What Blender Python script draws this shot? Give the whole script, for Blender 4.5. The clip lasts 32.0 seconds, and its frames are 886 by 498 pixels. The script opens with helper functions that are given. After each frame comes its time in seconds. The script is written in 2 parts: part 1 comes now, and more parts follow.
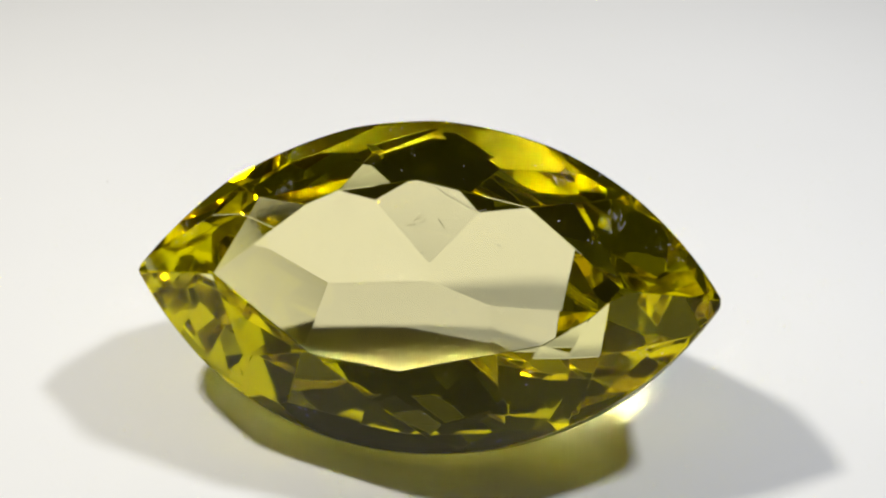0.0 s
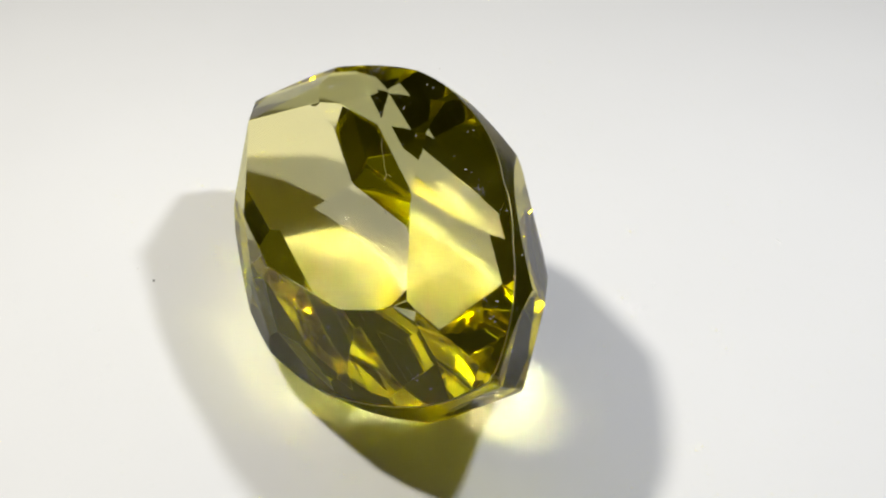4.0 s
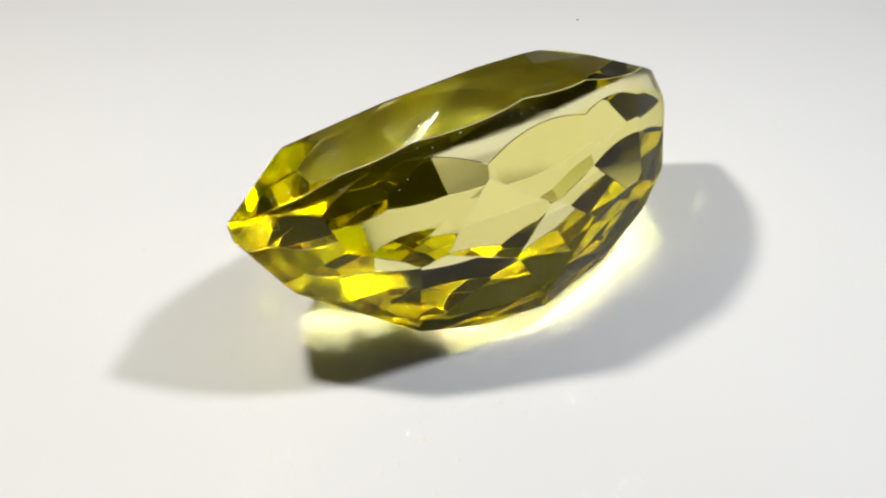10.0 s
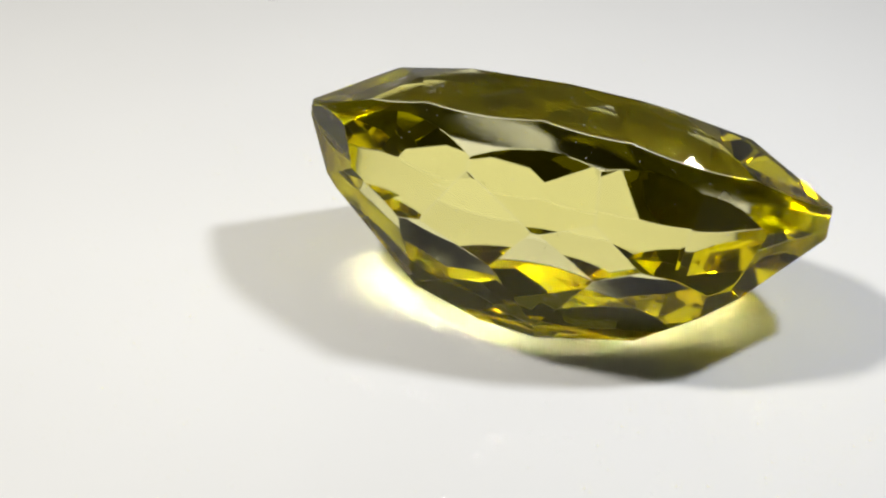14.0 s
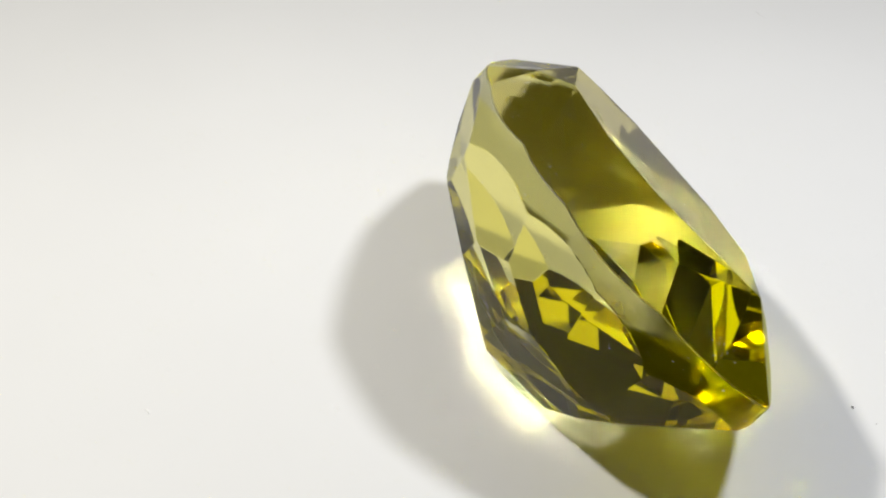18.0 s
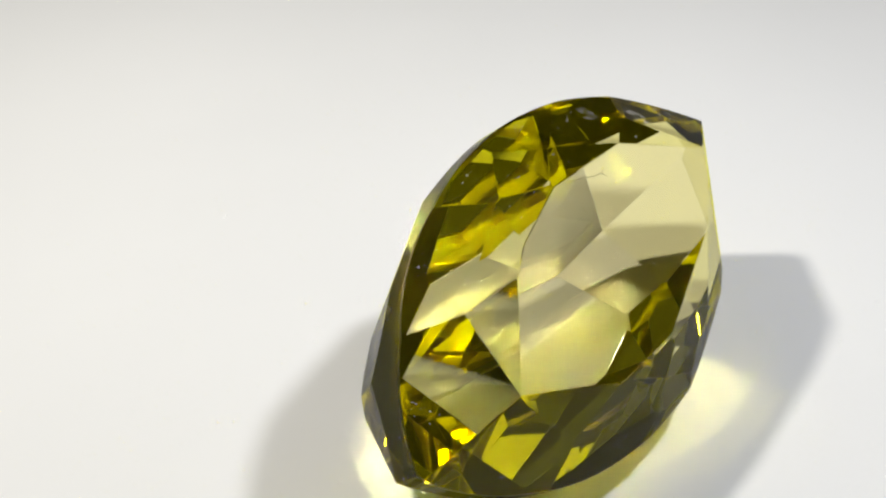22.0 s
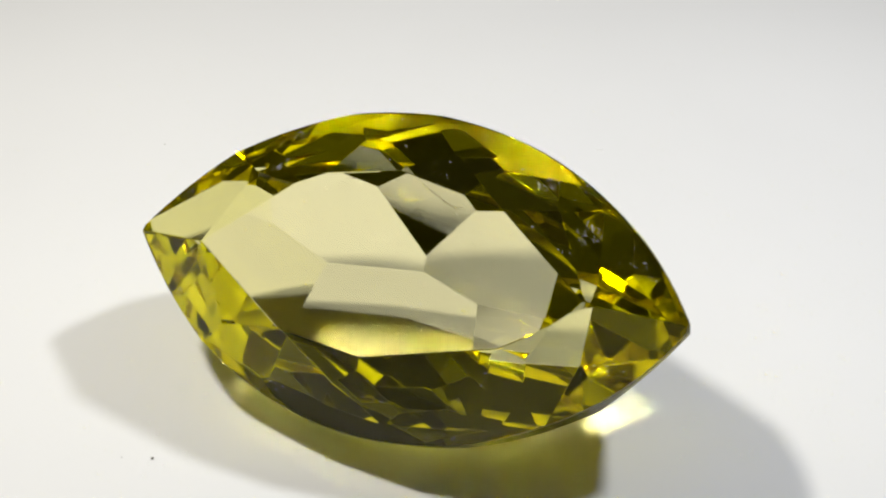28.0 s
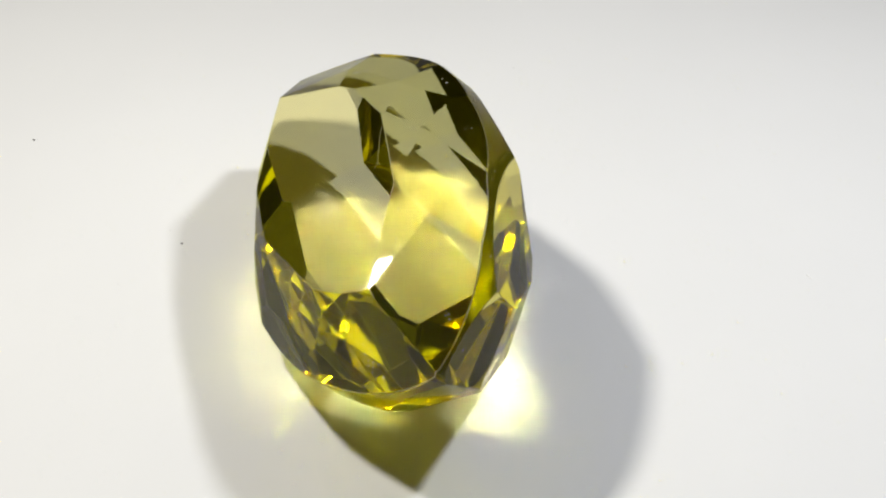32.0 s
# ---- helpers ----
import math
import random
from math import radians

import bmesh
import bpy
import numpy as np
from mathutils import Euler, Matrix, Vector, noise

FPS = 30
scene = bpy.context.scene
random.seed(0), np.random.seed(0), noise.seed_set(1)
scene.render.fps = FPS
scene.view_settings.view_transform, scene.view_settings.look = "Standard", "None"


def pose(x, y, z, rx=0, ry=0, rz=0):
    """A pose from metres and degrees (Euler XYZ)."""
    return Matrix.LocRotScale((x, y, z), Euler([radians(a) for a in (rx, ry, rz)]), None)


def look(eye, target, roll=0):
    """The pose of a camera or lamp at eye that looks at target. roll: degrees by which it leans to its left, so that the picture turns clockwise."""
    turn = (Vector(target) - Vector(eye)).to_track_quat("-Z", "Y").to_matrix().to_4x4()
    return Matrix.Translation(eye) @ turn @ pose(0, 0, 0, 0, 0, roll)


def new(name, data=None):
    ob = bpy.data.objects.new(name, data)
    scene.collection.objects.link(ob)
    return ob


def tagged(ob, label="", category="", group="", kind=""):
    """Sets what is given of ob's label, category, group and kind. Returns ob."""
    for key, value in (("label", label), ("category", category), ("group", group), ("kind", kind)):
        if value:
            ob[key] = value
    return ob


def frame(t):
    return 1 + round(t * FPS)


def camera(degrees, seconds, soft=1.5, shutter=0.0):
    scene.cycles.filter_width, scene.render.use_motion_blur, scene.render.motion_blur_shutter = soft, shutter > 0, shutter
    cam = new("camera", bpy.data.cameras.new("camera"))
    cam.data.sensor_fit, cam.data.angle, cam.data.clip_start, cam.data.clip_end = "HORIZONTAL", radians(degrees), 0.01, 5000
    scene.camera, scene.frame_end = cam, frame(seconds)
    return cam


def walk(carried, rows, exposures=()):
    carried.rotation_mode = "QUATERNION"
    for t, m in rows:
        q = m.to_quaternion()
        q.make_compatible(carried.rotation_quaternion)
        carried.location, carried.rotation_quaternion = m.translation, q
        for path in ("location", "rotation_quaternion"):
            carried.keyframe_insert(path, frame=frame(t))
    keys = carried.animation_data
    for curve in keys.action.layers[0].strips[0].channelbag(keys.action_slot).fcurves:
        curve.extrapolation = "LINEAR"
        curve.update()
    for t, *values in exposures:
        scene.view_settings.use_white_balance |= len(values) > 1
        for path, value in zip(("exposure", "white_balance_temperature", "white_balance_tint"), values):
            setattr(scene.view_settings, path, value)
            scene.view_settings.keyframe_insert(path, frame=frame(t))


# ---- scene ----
import collections

# One unit U is a 933rd part of the stone's 24 mm length.
U = 0.024 / 933
SECONDS = 32.0
TURN = 360 / 27.2                      # degrees a second, clockwise seen from above
MID = (-114.8, -172.0, 245.5)          # middle of the stone's girdle at the start
YAW, PITCH, TILT = -10.66, 3.78, 44.35  # how the stone lies
HALF_L, HALF_W = 470.4, 263.7          # half length and half width of the girdle

# ---------------------------------------------------------------- camera
cam = camera(31.8, SECONDS, soft=2.2)
EL = radians(38.23)
EYE = Vector((-81.3, -2072.0, 1817.4)) * U
AHEAD = Vector((0, math.cos(EL), -math.sin(EL)))
VIEW = look(EYE, EYE + AHEAD, -0.53)
walk(cam, [(0.0, VIEW), (SECONDS, VIEW)], exposures=[(0.0, 0.0), (SECONDS, 0.0)])

# ---------------------------------------------------------------- light
scene.cycles.blur_glossy = 0.2
scene.cycles.sample_clamp_indirect = 0.0
scene.cycles.max_bounces = 24
scene.cycles.glossy_bounces = scene.cycles.transmission_bounces = 20
world = bpy.data.worlds.new("dim_room")
scene.world = world
world.use_nodes = True
world.node_tree.nodes["Background"].inputs["Color"].default_value = (1.0, 0.97, 0.90, 1)
world.node_tree.nodes["Background"].inputs["Strength"].default_value = 0.070


LEFT_AT, RIGHT_AT = (-1485, 360, 2797), (1307, 231, 2527)


def lamp(name, place, size, power, colour):
    """A small round lamp head that hangs at place, given in U, and shines on the stone."""
    data = bpy.data.lights.new(name, "AREA")
    data.shape, data.size = "DISK", size
    data.energy, data.color = power, colour
    ob = new(name, data)
    ob.matrix_world = look(Vector(place) * U, Vector((0, 0, 0)))
    return ob


lamp("lamp_left", LEFT_AT, 0.0070, 0.0440, (1.0, 0.965, 0.88))
lamp("lamp_right", RIGHT_AT, 0.0070, 0.0288, (0.935, 0.955, 1.0))


# ---------------------------------------------------------------- materials
def material(name):
    m = bpy.data.materials.new(name)
    m.use_nodes = True
    n = m.node_tree.nodes
    n.clear()
    return m, n, m.node_tree.links, n.new("ShaderNodeOutputMaterial")


def noise_node(n, l, scale, detail=3.0, coords="Object"):
    tc, nt = n.new("ShaderNodeTexCoord"), n.new("ShaderNodeTexNoise")
    nt.inputs["Scale"].default_value, nt.inputs["Detail"].default_value = scale, detail
    l.new(tc.outputs[coords], nt.inputs["Vector"])
    return nt


def ramp_node(n, l, src, stops):
    r = n.new("ShaderNodeValToRGB")
    r.color_ramp.elements[0].position, r.color_ramp.elements[0].color = stops[0][0], (*stops[0][1], 1)
    r.color_ramp.elements[1].position, r.color_ramp.elements[1].color = stops[1][0], (*stops[1][1], 1)
    l.new(src, r.inputs["Fac"])
    return r


def bump_node(n, l, src, strength, distance):
    b = n.new("ShaderNodeBump")
    b.inputs["Strength"].default_value, b.inputs["Distance"].default_value = strength, distance
    l.new(src, b.inputs["Height"])
    return b


def stone_material(name, through_colour, inside_colour, rough):
    """Quartz: light that goes on inside the stone takes a longer way and a deeper yellow than light that passes its skin."""
    m, n, l, out = material(name)
    refr, gloss, mix, fres = n.new("ShaderNodeBsdfRefraction"), n.new("ShaderNodeBsdfAnisotropic"), n.new("ShaderNodeMixShader"), n.new("ShaderNodeFresnel")
    refr.inputs["IOR"].default_value = fres.inputs["IOR"].default_value = 1.545
    refr.inputs["Color"].default_value = (*through_colour, 1)
    # the weak gloss of the outer skin is white, total reflection inside is yellow
    tint = ramp_node(n, l, fres.outputs["Fac"], ((0.70, (0.42, 0.42, 0.44)), (0.97, inside_colour)))
    l.new(tint.outputs["Color"], gloss.inputs["Color"])
    # faint scratches and dusty rubbed patches
    fine, patch = noise_node(n, l, 5200, 3), noise_node(n, l, 330, 3)
    low, high = rough
    r = ramp_node(n, l, patch.outputs["Fac"], ((0.50, (low,) * 3), (0.72, (high,) * 3)))
    b = bump_node(n, l, fine.outputs["Fac"], 0.02 if high < 0.08 else 0.10, 0.00001)
    for sh in (refr, gloss):
        l.new(r.outputs["Color"], sh.inputs["Roughness"])
        l.new(b.outputs["Normal"], sh.inputs["Normal"])
    l.new(b.outputs["Normal"], fres.inputs["Normal"])
    l.new(fres.outputs["Fac"], mix.inputs["Fac"])
    l.new(refr.outputs["BSDF"], mix.inputs[1])
    l.new(gloss.outputs["BSDF"], mix.inputs[2])
    l.new(mix.outputs["Shader"], out.inputs["Surface"])
    return m


def paint_material(name, low, high, scale, rough=0.5, bump=0.0):
    m, n, l, out = material(name)
    p = n.new("ShaderNodeBsdfPrincipled")
    nt = noise_node(n, l, scale, 4)
    r = ramp_node(n, l, nt.outputs["Fac"], ((0.35, low), (0.65, high)))
    l.new(r.outputs["Color"], p.inputs["Base Color"])
    p.inputs["Roughness"].default_value = rough
    if bump:
        fine = noise_node(n, l, scale * 25, 3)
        b = bump_node(n, l, fine.outputs["Fac"], 0.2, bump)
        l.new(b.outputs["Normal"], p.inputs["Normal"])
    l.new(p.outputs["BSDF"], out.inputs["Surface"])
    return m


# absorption along the light's way is put into facet tints: pale under the table, deeper towards the ends and the girdle
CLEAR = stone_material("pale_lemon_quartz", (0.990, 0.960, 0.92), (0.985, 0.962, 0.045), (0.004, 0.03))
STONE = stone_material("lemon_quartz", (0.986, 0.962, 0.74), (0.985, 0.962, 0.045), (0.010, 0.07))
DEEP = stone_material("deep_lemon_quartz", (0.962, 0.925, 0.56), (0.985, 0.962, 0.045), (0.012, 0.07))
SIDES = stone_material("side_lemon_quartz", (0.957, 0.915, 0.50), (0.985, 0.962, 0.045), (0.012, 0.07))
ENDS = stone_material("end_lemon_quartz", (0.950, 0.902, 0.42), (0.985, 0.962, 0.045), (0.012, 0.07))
FROST = stone_material("ground_quartz", (0.972, 0.945, 0.72), (0.96, 0.94, 0.10), (0.12, 0.30))
CHIP = stone_material("chipped_quartz", (0.97, 0.95, 0.80), (0.95, 0.93, 0.50), (0.30, 0.55))
WHITE = paint_material("white_plate", (0.84, 0.84, 0.835), (0.87, 0.87, 0.865), 45, 0.45, 0.000004)
TABLE = paint_material("white_board", (0.78, 0.78, 0.77), (0.82, 0.82, 0.81), 12, 0.6)
WALL = paint_material("grey_wall", (0.24, 0.235, 0.22), (0.28, 0.275, 0.26), 3, 0.9)
BOUNCE_WALL = paint_material("pale_bounce_wall", (0.50, 0.49, 0.46), (0.56, 0.55, 0.52), 3, 0.9)
GRIT = paint_material("dark_dust", (0.10, 0.10, 0.10), (0.24, 0.23, 0.22), 9000, 0.9)
GREY = paint_material("grey_dust", (0.58, 0.57, 0.56), (0.70, 0.69, 0.68), 9000, 0.9)
LINT = paint_material("pale_lint", (0.52, 0.51, 0.47), (0.74, 0.73, 0.69), 9000, 0.9)


FLUFF = paint_material("white_lint", (0.90, 0.90, 0.89), (0.95, 0.95, 0.94), 9000, 0.6)


def part(name, bm, mat, parent=None, label=""):
    me = bpy.data.meshes.new(name)
    bm.to_mesh(me)
    bm.free()
    me.materials.append(mat)
    ob = new(name, me)
    if parent is not None:
        ob.parent = parent
    return tagged(ob, label)


# ---------------------------------------------------------------- setting
random.seed(7)


def box_mesh(lo, hi, bevel=0.0):
    bm = bmesh.new()
    bmesh.ops.create_cube(bm, size=1)
    for v in bm.verts:
        v.co = Vector([lo[i] + (v.co[i] + 0.5) * (hi[i] - lo[i]) for i in range(3)])
    if bevel:
        bmesh.ops.bevel(bm, geom=bm.edges[:], offset=bevel, segments=2, affect="EDGES")
    return bm


tagged(part("floor", box_mesh((-0.30, -0.45, -0.075), (0.30, 0.45, -0.030), 0.003), TABLE), "plain white board under the turntable", "tabletop", kind="structure")
tagged(part("wall_back", box_mesh((-0.32, 0.45, -0.075), (0.32, 0.47, 0.55)), WALL), "plain dim grey wall behind the turntable", "wall", kind="structure")
# unseen side walls, added close and pale to throw lamplight into the dark facets
tagged(part("wall_left", box_mesh((-0.32, -0.45, -0.075), (-0.30, 0.45, 0.55)), BOUNCE_WALL), "unseen pale side wall added to bounce lamplight into the stone", "wall", kind="structure")
tagged(part("wall_right", box_mesh((0.30, -0.45, -0.075), (0.32, 0.45, 0.55)), BOUNCE_WALL), "unseen pale side wall added to bounce lamplight into the stone", "wall", kind="structure")
tagged(part("wall_front", box_mesh((-0.32, -0.47, -0.075), (0.32, -0.45, 0.55)), WALL), "plain dim grey wall behind the camera", "wall", kind="structure")


def disc_mesh(profile, steps=128):
    """A turned body from a list of (radius, height)."""
    bm = bmesh.new()
    rings = []
    for r, z in profile:
        if r == 0:
            rings.append([bm.verts.new((0, 0, z))])
        else:
            rings.append([bm.verts.new((r * math.cos(2 * math.pi * k / steps), r * math.sin(2 * math.pi * k / steps), z)) for k in range(steps)])
    for a, b in zip(rings, rings[1:]):
        for k in range(steps):
            j = (k + 1) % steps
            if len(a) == 1:
                bm.faces.new((a[0], b[j], b[k]))
            elif len(b) == 1:
                bm.faces.new((a[k], a[j], b[0]))
            else:
                bm.faces.new((a[k], a[j], b[j], b[k]))
    bmesh.ops.recalc_face_normals(bm, faces=bm.faces[:])
    for f in bm.faces:
        f.smooth = abs(f.normal.z) < 0.9
    return bm


turntable = tagged(new("turntable"), "round white turntable with a plain flat top", "turntable")
turntable.location = (0, 0, -0.030)
part("plate", disc_mesh([(0, 0.030), (0.1085, 0.030), (0.1095, 0.0297), (0.110, 0.029), (0.110, 0.025), (0.109, 0.024), (0, 0.024)]), WHITE, turntable)
part("base", disc_mesh([(0, 0.024), (0.085, 0.024), (0.088, 0.022), (0.090, 0.001), (0.089, 0.0), (0, 0.0)]), TABLE, turntable, "plain white base drum")


# ---------------------------------------------------------------- the stone
ARC_R = (HALF_L ** 2 + HALF_W ** 2) / (2 * HALF_W)
ARC_A = math.asin(HALF_L / ARC_R)


def rim(f, side):
    """Point and outward normal on the girdle's outline; f runs from -1 to 1 along one long side."""
    a = f * ARC_A
    p = Vector((ARC_R * math.sin(a), side * (ARC_R * math.cos(a) - (ARC_R - HALF_W)), 0))
    return p, Vector((math.sin(a), side * math.cos(a), 0))


GIRDLE, CROWN_H = 22.5, 89.1


# crown facets: kind, then height at the axis, slope along the width, slope along the length
CROWN = (
    ("star", (
        (196.9, -0.564, -0.112), (221.0, -0.434, -0.338), (193.2, -0.542, 0.099),
        (222.7, -0.452, 0.377), (219.4, 0.471, -0.311), (187.7, 0.534, -0.133),
        (185.6, 0.515, 0.066), (217.6, 0.474, 0.327),
    )),
    ("main", (
        (227.6, -0.761, -0.017), (248.1, -0.769, -0.269), (268.5, -0.808, 0.390),
        (258.8, 0.845, 0.296), (214.5, 0.693, -0.026), (227.3, 0.639, -0.277),
        (310.6, -0.588, -0.612), (317.6, 0.650, -0.633), (269.8, -0.511, 0.532),
        (300.1, 0.581, 0.588), (259.3, 0.336, -0.462),
    )),
    ("upper", (
        (283.9, -0.980, -0.214), (290.6, -1.027, 0.138), (320.6, -0.856, -0.512),
        (240.5, -0.686, 0.338), (292.4, 0.768, -0.458), (291.6, 0.984, -0.257),
        (271.2, 0.955, 0.125), (295.6, 0.843, 0.433),
    )),
)


def crown_planes():
    out = [("table", Vector((0, 0, 1)), Vector((0, 0, GIRDLE + CROWN_H)))]
    for kind, facets_cut in CROWN:
        for z0, sy, sx in facets_cut:
            out.append((kind, Vector((-sx, -sy, 1)).normalized(), Vector((0, 0, z0))))
    return out


# pavilion facets: height at the axis, slope along the width, slope along the length (both ends);
# first the raised side as it was cut, facet by facet, then the resting side
RAISED = (
    (-318.2, 0.624, 0.301), (-332.9, 0.690, -0.261), (-418.8, 0.527, 0.776),
    (-459.2, 0.636, -0.712), (-837.7, 1.178, 1.802), (-855.1, 1.238, -1.738),
    (-340.9, 0.937, -0.002), (-391.0, 1.183, 0.243), (-403.5, 1.239, -0.163),
    (-565.8, 2.052, -0.031), (-609.6, 1.753, 0.911), (-661.3, 2.170, -0.751),
    (-743.8, 2.159, 1.220), (-745.7, 2.074, -1.162),
)
RESTING = (
    (-326.1, 0.572, 0.260), (-294.1, 0.654, -0.132), (-425.5, 0.589, 0.740),
    (-432.4, 0.534, -0.860), (-852.1, 1.209, 1.797), (-842.0, 1.239, -1.751),
    (-346.4, 0.931, 0.021), (-401.9, 1.207, 0.190), (-386.8, 1.226, -0.210),
    (-566.1, 2.034, 0.027), (-630.0, 1.813, 0.865), (-646.2, 2.044, -0.769),
    (-750.8, 2.075, 1.121), (-748.8, 2.100, -1.259),
)


def pavilion_planes():
    out = []
    for side, cut in ((1, RAISED), (-1, RESTING)):
        for z0, sy, sx in cut:
            out.append(("pavilion", Vector((sx, side * sy, -1)).normalized(), Vector((0, 0, z0))))
    # the facet on which the stone rests
    down = lying().to_3x3().transposed() @ Vector((0, 0, -1))
    out.append(("pavilion", down, down * MID[2]))
    return out


def lying():
    """The stone's turn: its long axis, its raised side, its table's normal."""
    y, p, t = radians(YAW), radians(PITCH), radians(TILT)
    ex = Vector((math.cos(y) * math.cos(p), math.sin(y) * math.cos(p), math.sin(p)))
    back = Vector((-math.sin(y), math.cos(y), 0))
    ey = back * math.cos(t) + ex.cross(back) * math.sin(t)
    ez = ex.cross(ey)
    return Matrix((ex, ey, ez)).transposed().to_4x4()


def stone_mesh():
    """Cut the stone out of a marquise prism, facet by facet. Returns the bmesh and the cutting planes."""
    bm = bmesh.new()
    ring = []
    n = 40
    for side in (1, -1):
        for k in range(n):
            f = (2 * k / n - 1) * side
            ring.append(rim(f, side)[0])
    lo = [bm.verts.new((p.x, p.y, -600)) for p in ring]
    hi = [bm.verts.new((p.x, p.y, 300)) for p in ring]
    bm.faces.new(hi)
    bm.faces.new(lo)
    for k in range(len(ring)):
        j = (k + 1) % len(ring)
        bm.faces.new((lo[k], lo[j], hi[j], hi[k]))
    bmesh.ops.recalc_face_normals(bm, faces=bm.faces[:])
    # the two points are slightly blunted
    planes = [("tip", Vector((1, 0, 0)), Vector((HALF_L - 4, 0, 0))), ("tip", Vector((-1, 0, 0)), Vector((4 - HALF_L, 0, 0)))]
    planes += crown_planes() + pavilion_planes()
    for kind, nrm, at in planes:
        bmesh.ops.bisect_plane(bm, geom=bm.verts[:] + bm.edges[:] + bm.faces[:], dist=0.01, plane_co=at, plane_no=nrm, clear_outer=True)
        loose = [e for e in bm.edges if len(e.link_faces) == 1]
        if loose:
            bmesh.ops.contextual_create(bm, geom=loose)
    bmesh.ops.remove_doubles(bm, verts=bm.verts[:], dist=0.3)
    bm.normal_update()
    # the girdle's upper edge is finely chipped, the other facet junctions are slightly worn
    chipped = [e for e in bm.edges if len(e.link_faces) == 2 and min(abs(f.normal.z) for f in e.link_faces) < 0.05 and max(f.normal.z for f in e.link_faces) > 0.1]
    bmesh.ops.bevel(bm, geom=chipped, offset=1.2, segments=1, affect="EDGES", clamp_overlap=True, material=1)
    sharp = [e for e in bm.edges if len(e.link_faces) == 2 and not any(f.material_index for f in e.link_faces) and e.calc_face_angle(0) > radians(6)]
    bmesh.ops.bevel(bm, geom=sharp, offset=1.7, segments=1, affect="EDGES", clamp_overlap=True, material=0)
    bmesh.ops.recalc_face_normals(bm, faces=bm.faces[:])
    return bm, planes


def split_stone(bm, keep):
    """A copy of the faces for which keep(face) holds."""
    c = bm.copy()
    c.normal_update()
    c.faces.index_update()
    bmesh.ops.delete(c, geom=[f for f in c.faces if not keep(f)], context="FACES")
    return c


gemstone = tagged(new("gemstone"), "faceted marquise-cut lemon yellow quartz lying tilted on its side", "gemstone")
whole, cuts = stone_mesh()
seat = Matrix.Translation((0, 0, MID[2])) @ lying()
lowest = min((seat @ v.co).z for v in whole.verts)
whole.normal_update()
whole.faces.ensure_lookup_table()
whole.faces.index_update()
# a hair's breadth of air lies between stone and plate
turn = Matrix.Scale(U, 4) @ Matrix.Translation((0, 0, 0.6 - lowest)) @ seat
pieces = []


def cut_of(f):
    """The kind and number of the cut that made a face, or None for a worn edge."""
    if f.material_index or f.calc_area() < 60:
        return None
    for k, (kind, nrm, at) in enumerate(cuts):
        if kind in FACET_NAMES and f.normal.dot(nrm) > 0.99999:
            return k
    return None


def facet_tint(cut):
    """The tint standing in for light's way through the stone, by how steep a facet is and whether it faces an end."""
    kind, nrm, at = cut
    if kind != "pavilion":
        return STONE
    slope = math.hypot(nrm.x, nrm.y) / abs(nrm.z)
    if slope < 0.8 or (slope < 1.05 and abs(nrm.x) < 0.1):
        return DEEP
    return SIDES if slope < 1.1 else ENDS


FACET_NAMES = {"main": "main_facet", "star": "star_facet", "upper": "girdle_facet", "pavilion": "pavilion_facet"}
made = {f.index: cut_of(f) for f in whole.faces}
facets = collections.defaultdict(list)
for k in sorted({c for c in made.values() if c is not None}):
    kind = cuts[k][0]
    facets["pavilion" if kind == "pavilion" else "crown"].append((FACET_NAMES[kind], split_stone(whole, lambda f: made.get(f.index) == k), facet_tint(cuts[k])))
for kind, keep, mat, text in (
    ("table_facet", lambda f: f.normal.z > 0.999, CLEAR, "large clear flat table facet"),
    ("crown", lambda f: 0.05 < f.normal.z <= 0.999 and f.material_index == 0 and made.get(f.index) is None, STONE, "ring of polished crown facets"),
    ("girdle_edge", lambda f: f.normal.z > 0.05 and f.material_index == 1, CHIP, "finely chipped pale edge"),
    ("girdle", lambda f: abs(f.normal.z) <= 0.05, FROST, "finely ground matt girdle"),
    ("pavilion", lambda f: f.normal.z < -0.05 and made.get(f.index) is None, DEEP, "deep polished pavilion facets"),
):
    pieces.append((kind, split_stone(whole, keep), mat, text))

# places for the dust that lies on the stone: mostly on the crown and the girdle
spots = []
for f in whole.faces:
    weight = {True: 0.10}.get(f.normal.z > 0.999, 1.0 if f.normal.z > 0.05 else (1.6 if f.normal.z > -0.05 else 0.12))
    count = f.calc_area() * weight * 0.0009
    for k in range(int(count + random.random())):
        verts = [v.co for v in f.verts]
        mixing = [random.random() ** 2 + 0.02 for v in verts]
        at = sum((c * w for c, w in zip(verts, mixing)), Vector()) / sum(mixing)
        spots.append((turn @ at, (turn.to_3x3() @ f.normal).normalized()))
whole.free()
for kind, bm, mat, text in pieces:
    for f in bm.faces:
        f.smooth = kind == "girdle"
        f.material_index = 0
    bm.transform(turn)
    body = part(kind, bm, mat, gemstone, text)
    for name, bm, tint_mat in facets.get(kind, ()):
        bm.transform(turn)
        part(name, bm, tint_mat, body)


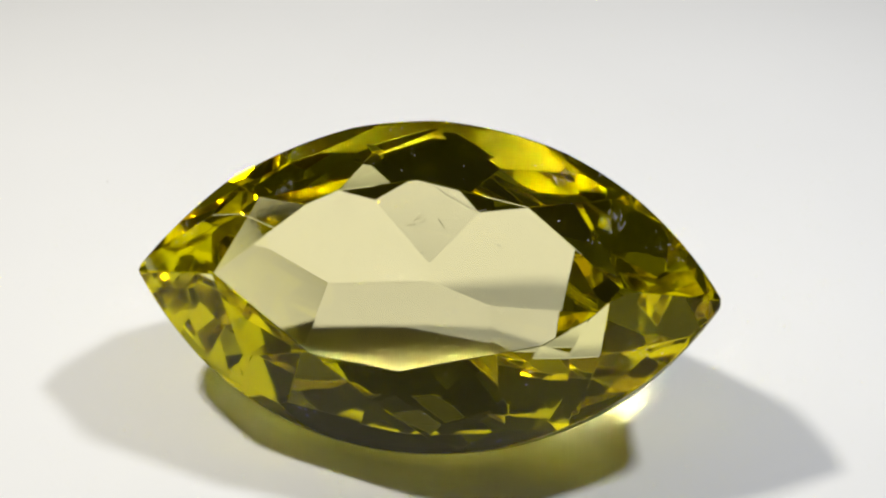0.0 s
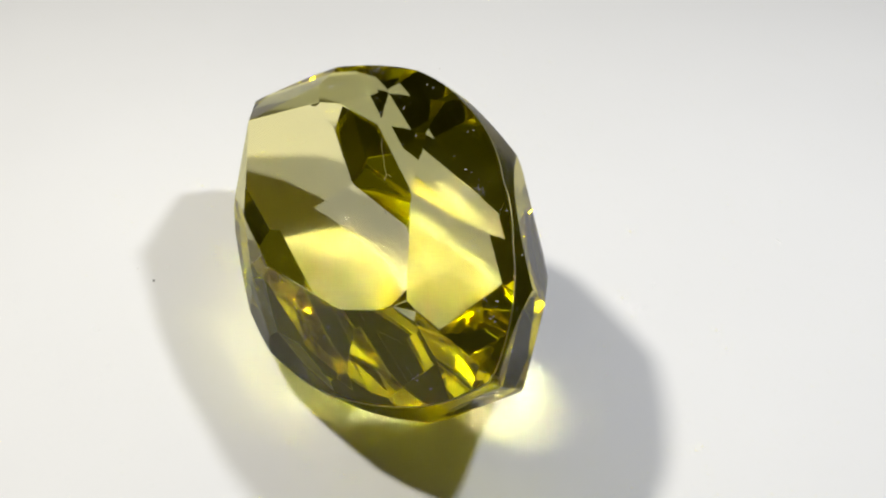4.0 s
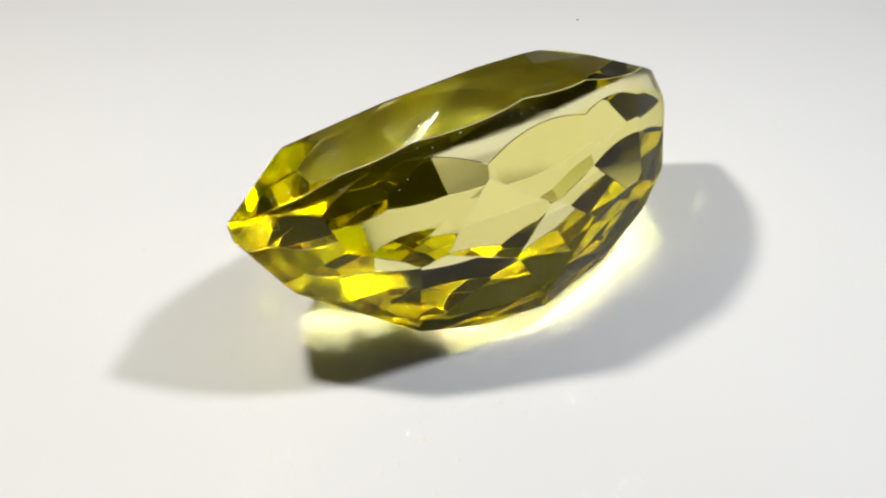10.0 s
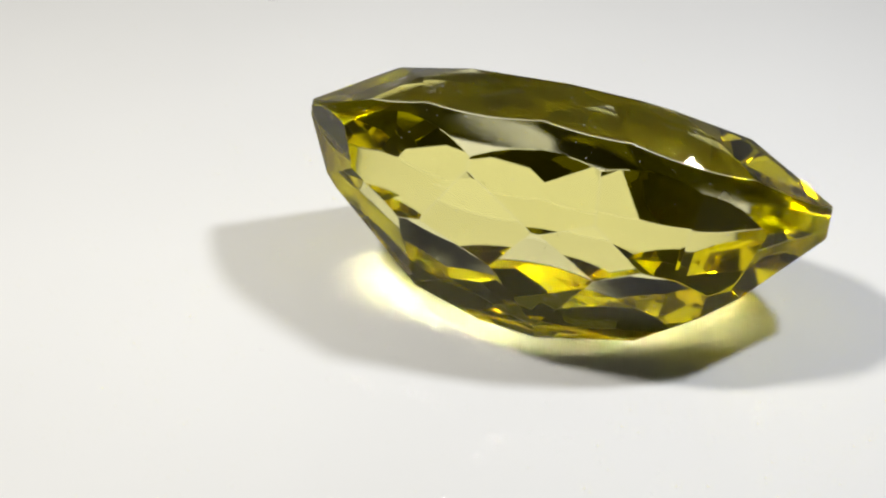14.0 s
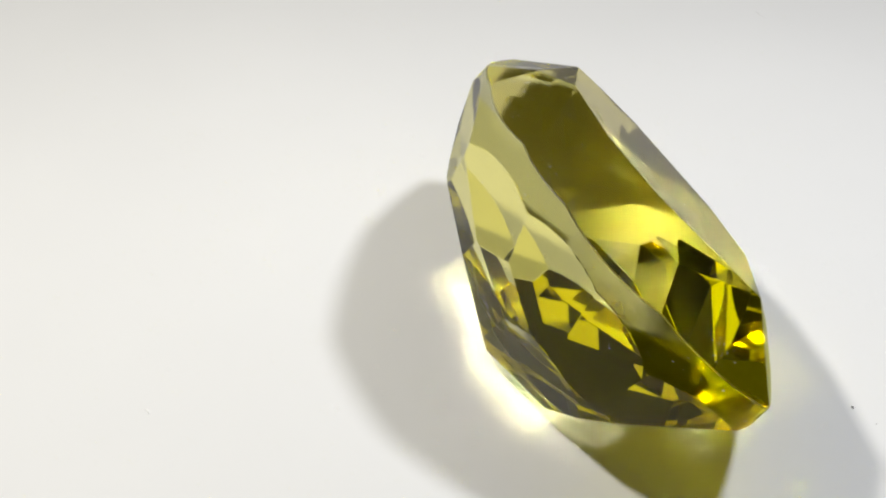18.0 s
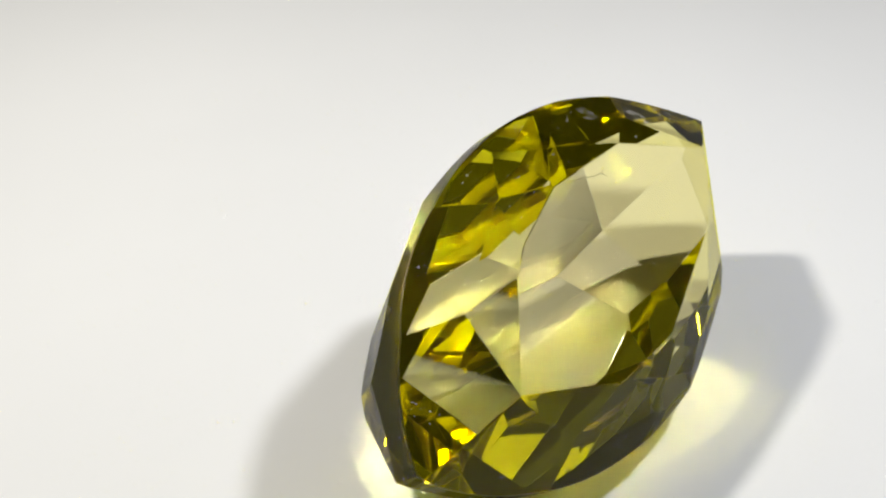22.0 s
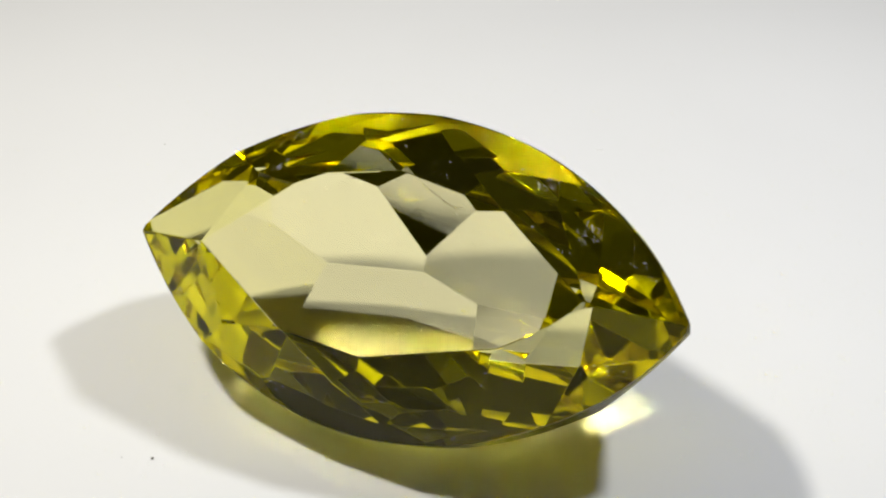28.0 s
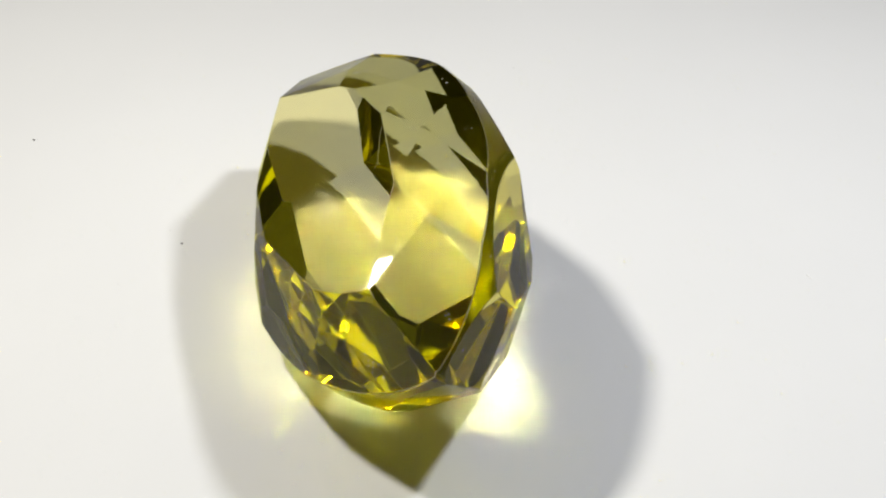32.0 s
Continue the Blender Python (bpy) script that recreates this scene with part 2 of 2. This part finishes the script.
def line_mesh(points, radius, bm=None):
    """A thin raised ridge along points, in a mesh of its own or added to bm."""
    bm = bm or bmesh.new()
    for a, b in zip(points, points[1:]):
        along = (b - a).normalized()
        side = along.orthogonal().normalized()
        other = along.cross(side)
        ends = [[bm.verts.new(p + (side * math.cos(w) + other * math.sin(w)) * radius) for w in (0.0, 2.09, 4.19)] for p in (a, b)]
        for k in range(3):
            j = (k + 1) % 3
            bm.faces.new((ends[0][k], ends[0][j], ends[1][j], ends[1][k]))
        bm.faces.new(ends[0])
        bm.faces.new(ends[1])
    bmesh.ops.recalc_face_normals(bm, faces=bm.faces[:])
    return bm


def on_table(x, y):
    return turn @ Vector((x, y, GIRDLE + CROWN_H + 0.2))


for places in (((33, 141), (48, 130), (67, 122), (84, 112), (100, 107)), ((100, 107), (106, 109), (112, 110)), ((100, 107), (102, 102), (104, 97))):
    part("scratch", line_mesh([on_table(*p) for p in places], 0.55 * U), CHIP, gemstone, "fine pale scratch in the table facet")


def skin(x, y, upper):
    """The point and outward normal on the crown, or on the raised side of the pavilion, at x, y."""
    if upper:
        z0, sy, sx = min((c for kind, group in CROWN for c in group), key=lambda c: c[0] + c[1] * y + c[2] * x)
        return Vector((x, y, z0 + sy * y + sx * x)), Vector((-sx, -sy, 1)).normalized()
    z0, sy, sx = max(RAISED, key=lambda c: c[0] + c[1] * y + c[2] * x)
    return Vector((x, y, z0 + sy * y + sx * x)), Vector((sx, sy, -1)).normalized()


def scuff_mesh(at, nrm, reach, count, along):
    """A rubbed patch: fine short scratches strewn over a facet, most of them one way."""
    u = nrm.orthogonal().normalized()
    v = nrm.cross(u)
    bm = bmesh.new()
    for k in range(count):
        a, r = random.uniform(0, 2 * math.pi), reach * math.sqrt(random.random())
        p = at + (u * math.cos(a) + v * math.sin(a) * 0.6) * r + nrm * 0.1
        b = along + random.gauss(0, 0.35)
        step = (u * math.cos(b) + v * math.sin(b)) * random.choice((0.8, 1.2, 1.6, 2.5, 6.0, 14.0))
        line_mesh([turn @ p, turn @ (p + step)], random.choice((0.10, 0.14, 0.20, 0.28)) * U, bm)
    return bm


for x, y, upper, reach, count, along in (
    (300, 105, True, 26, 60, 0.4),
    (222, 172, True, 20, 40, 1.2),
    (-215, 135, True, 20, 30, 0.7),
    (-30, 118, False, 24, 26, 0.2),
    (-160, 140, False, 24, 30, 0.9),
):
    at, nrm = skin(x, y, upper)
    part("scuff", scuff_mesh(at, nrm, reach, count, along), LINT, gemstone, "rubbed patch of fine pale scratches")
# small dark needles inside the stone
for x, y, dx, dy in ((34, 96, 9, -12), (128, 62, 6, -4), (-50, 68, 3, 2), (10, 40, 5, 5)):
    a, b = turn @ Vector((x, y, 70)), turn @ Vector((x + dx, y + dy, 66))
    part("inclusion", line_mesh([a, b], 0.6 * U), GRIT, gemstone, "tiny dark needle inside the stone")


# ---------------------------------------------------------------- dust
def speck(name, label, mat, x, y, size, long=1.0):
    bm = bmesh.new()
    bmesh.ops.create_icosphere(bm, subdivisions=2, radius=size * U)
    s = Vector((x, y, size))
    for v in bm.verts:
        k = 1 + 0.45 * noise.noise(v.co / (size * U) + s)
        v.co = Vector((v.co.x * long, v.co.y, v.co.z * 0.6)) * k
    low = min(v.co.z for v in bm.verts)
    for v in bm.verts:
        v.co.z -= low
    return tagged(part(name, bm, mat), label, "dust")


dust = []
for x, y, size in ((-488, -402, 2.3), (-963, -559, 2.2)):
    dust.append((speck("dust_speck", "tiny dark dust speck on the white turntable", GRIT, x, y, size, 1.3), x, y))
for x, y, size in ((-538, -408, 1.3), (-752, 462, 1.5), (134, -18, 1.1), (-453, 32, 1.1), (-426, -547, 1.0)):
    dust.append((speck("dust_speck", "tiny grey dust speck on the white turntable", GREY, x, y, size), x, y))
for x, y, size, long in ((136, 594, 1.3, 7.0),):
    dust.append((speck("lint", "short bright white thread of lint on the turntable", FLUFF, x, y, size, long), x, y))
for x, y, size, long in ((592, -1144, 0.5, 30.0),):
    dust.append((speck("hair", "fine pale grey hair lying on the turntable", GREY, x, y, size, long), x, y))

bm = bmesh.new()
for at, up in spots:
    size = U * random.choice((0.35, 0.4, 0.5, 0.6, 0.8, 1.1))
    m = Matrix.Translation(at + up * size * 0.3) @ up.to_track_quat("Z", "Y").to_matrix().to_4x4() @ Matrix.Diagonal((size * random.uniform(0.8, 2.2), size, size * 0.5, 1)) 
    bmesh.ops.create_icosphere(bm, subdivisions=1, radius=1, matrix=m)
stone_dust = tagged(part("stone_dust", bm, LINT), "fine pale dust on the crown and girdle of the stone", "dust", kind="stuff")


# ---------------------------------------------------------------- what turns
def motions():
    steps = [0.4 * k for k in range(81)]

    def turning(x, y, z, t):
        a = -radians(TURN * t)
        return pose((x * math.cos(a) - y * math.sin(a)) * U, (x * math.sin(a) + y * math.cos(a)) * U, z, 0, 0, -TURN * t)

    walk(gemstone, [(t, turning(MID[0], MID[1], 0.0, t)) for t in steps])
    walk(stone_dust, [(t, turning(MID[0], MID[1], 0.0, t)) for t in steps])
    walk(turntable, [(t, turning(0, 0, -0.030, t)) for t in steps])
    for ob, x, y in dust:
        walk(ob, [(t, turning(x, y, 0.0, t)) for t in steps])


motions()
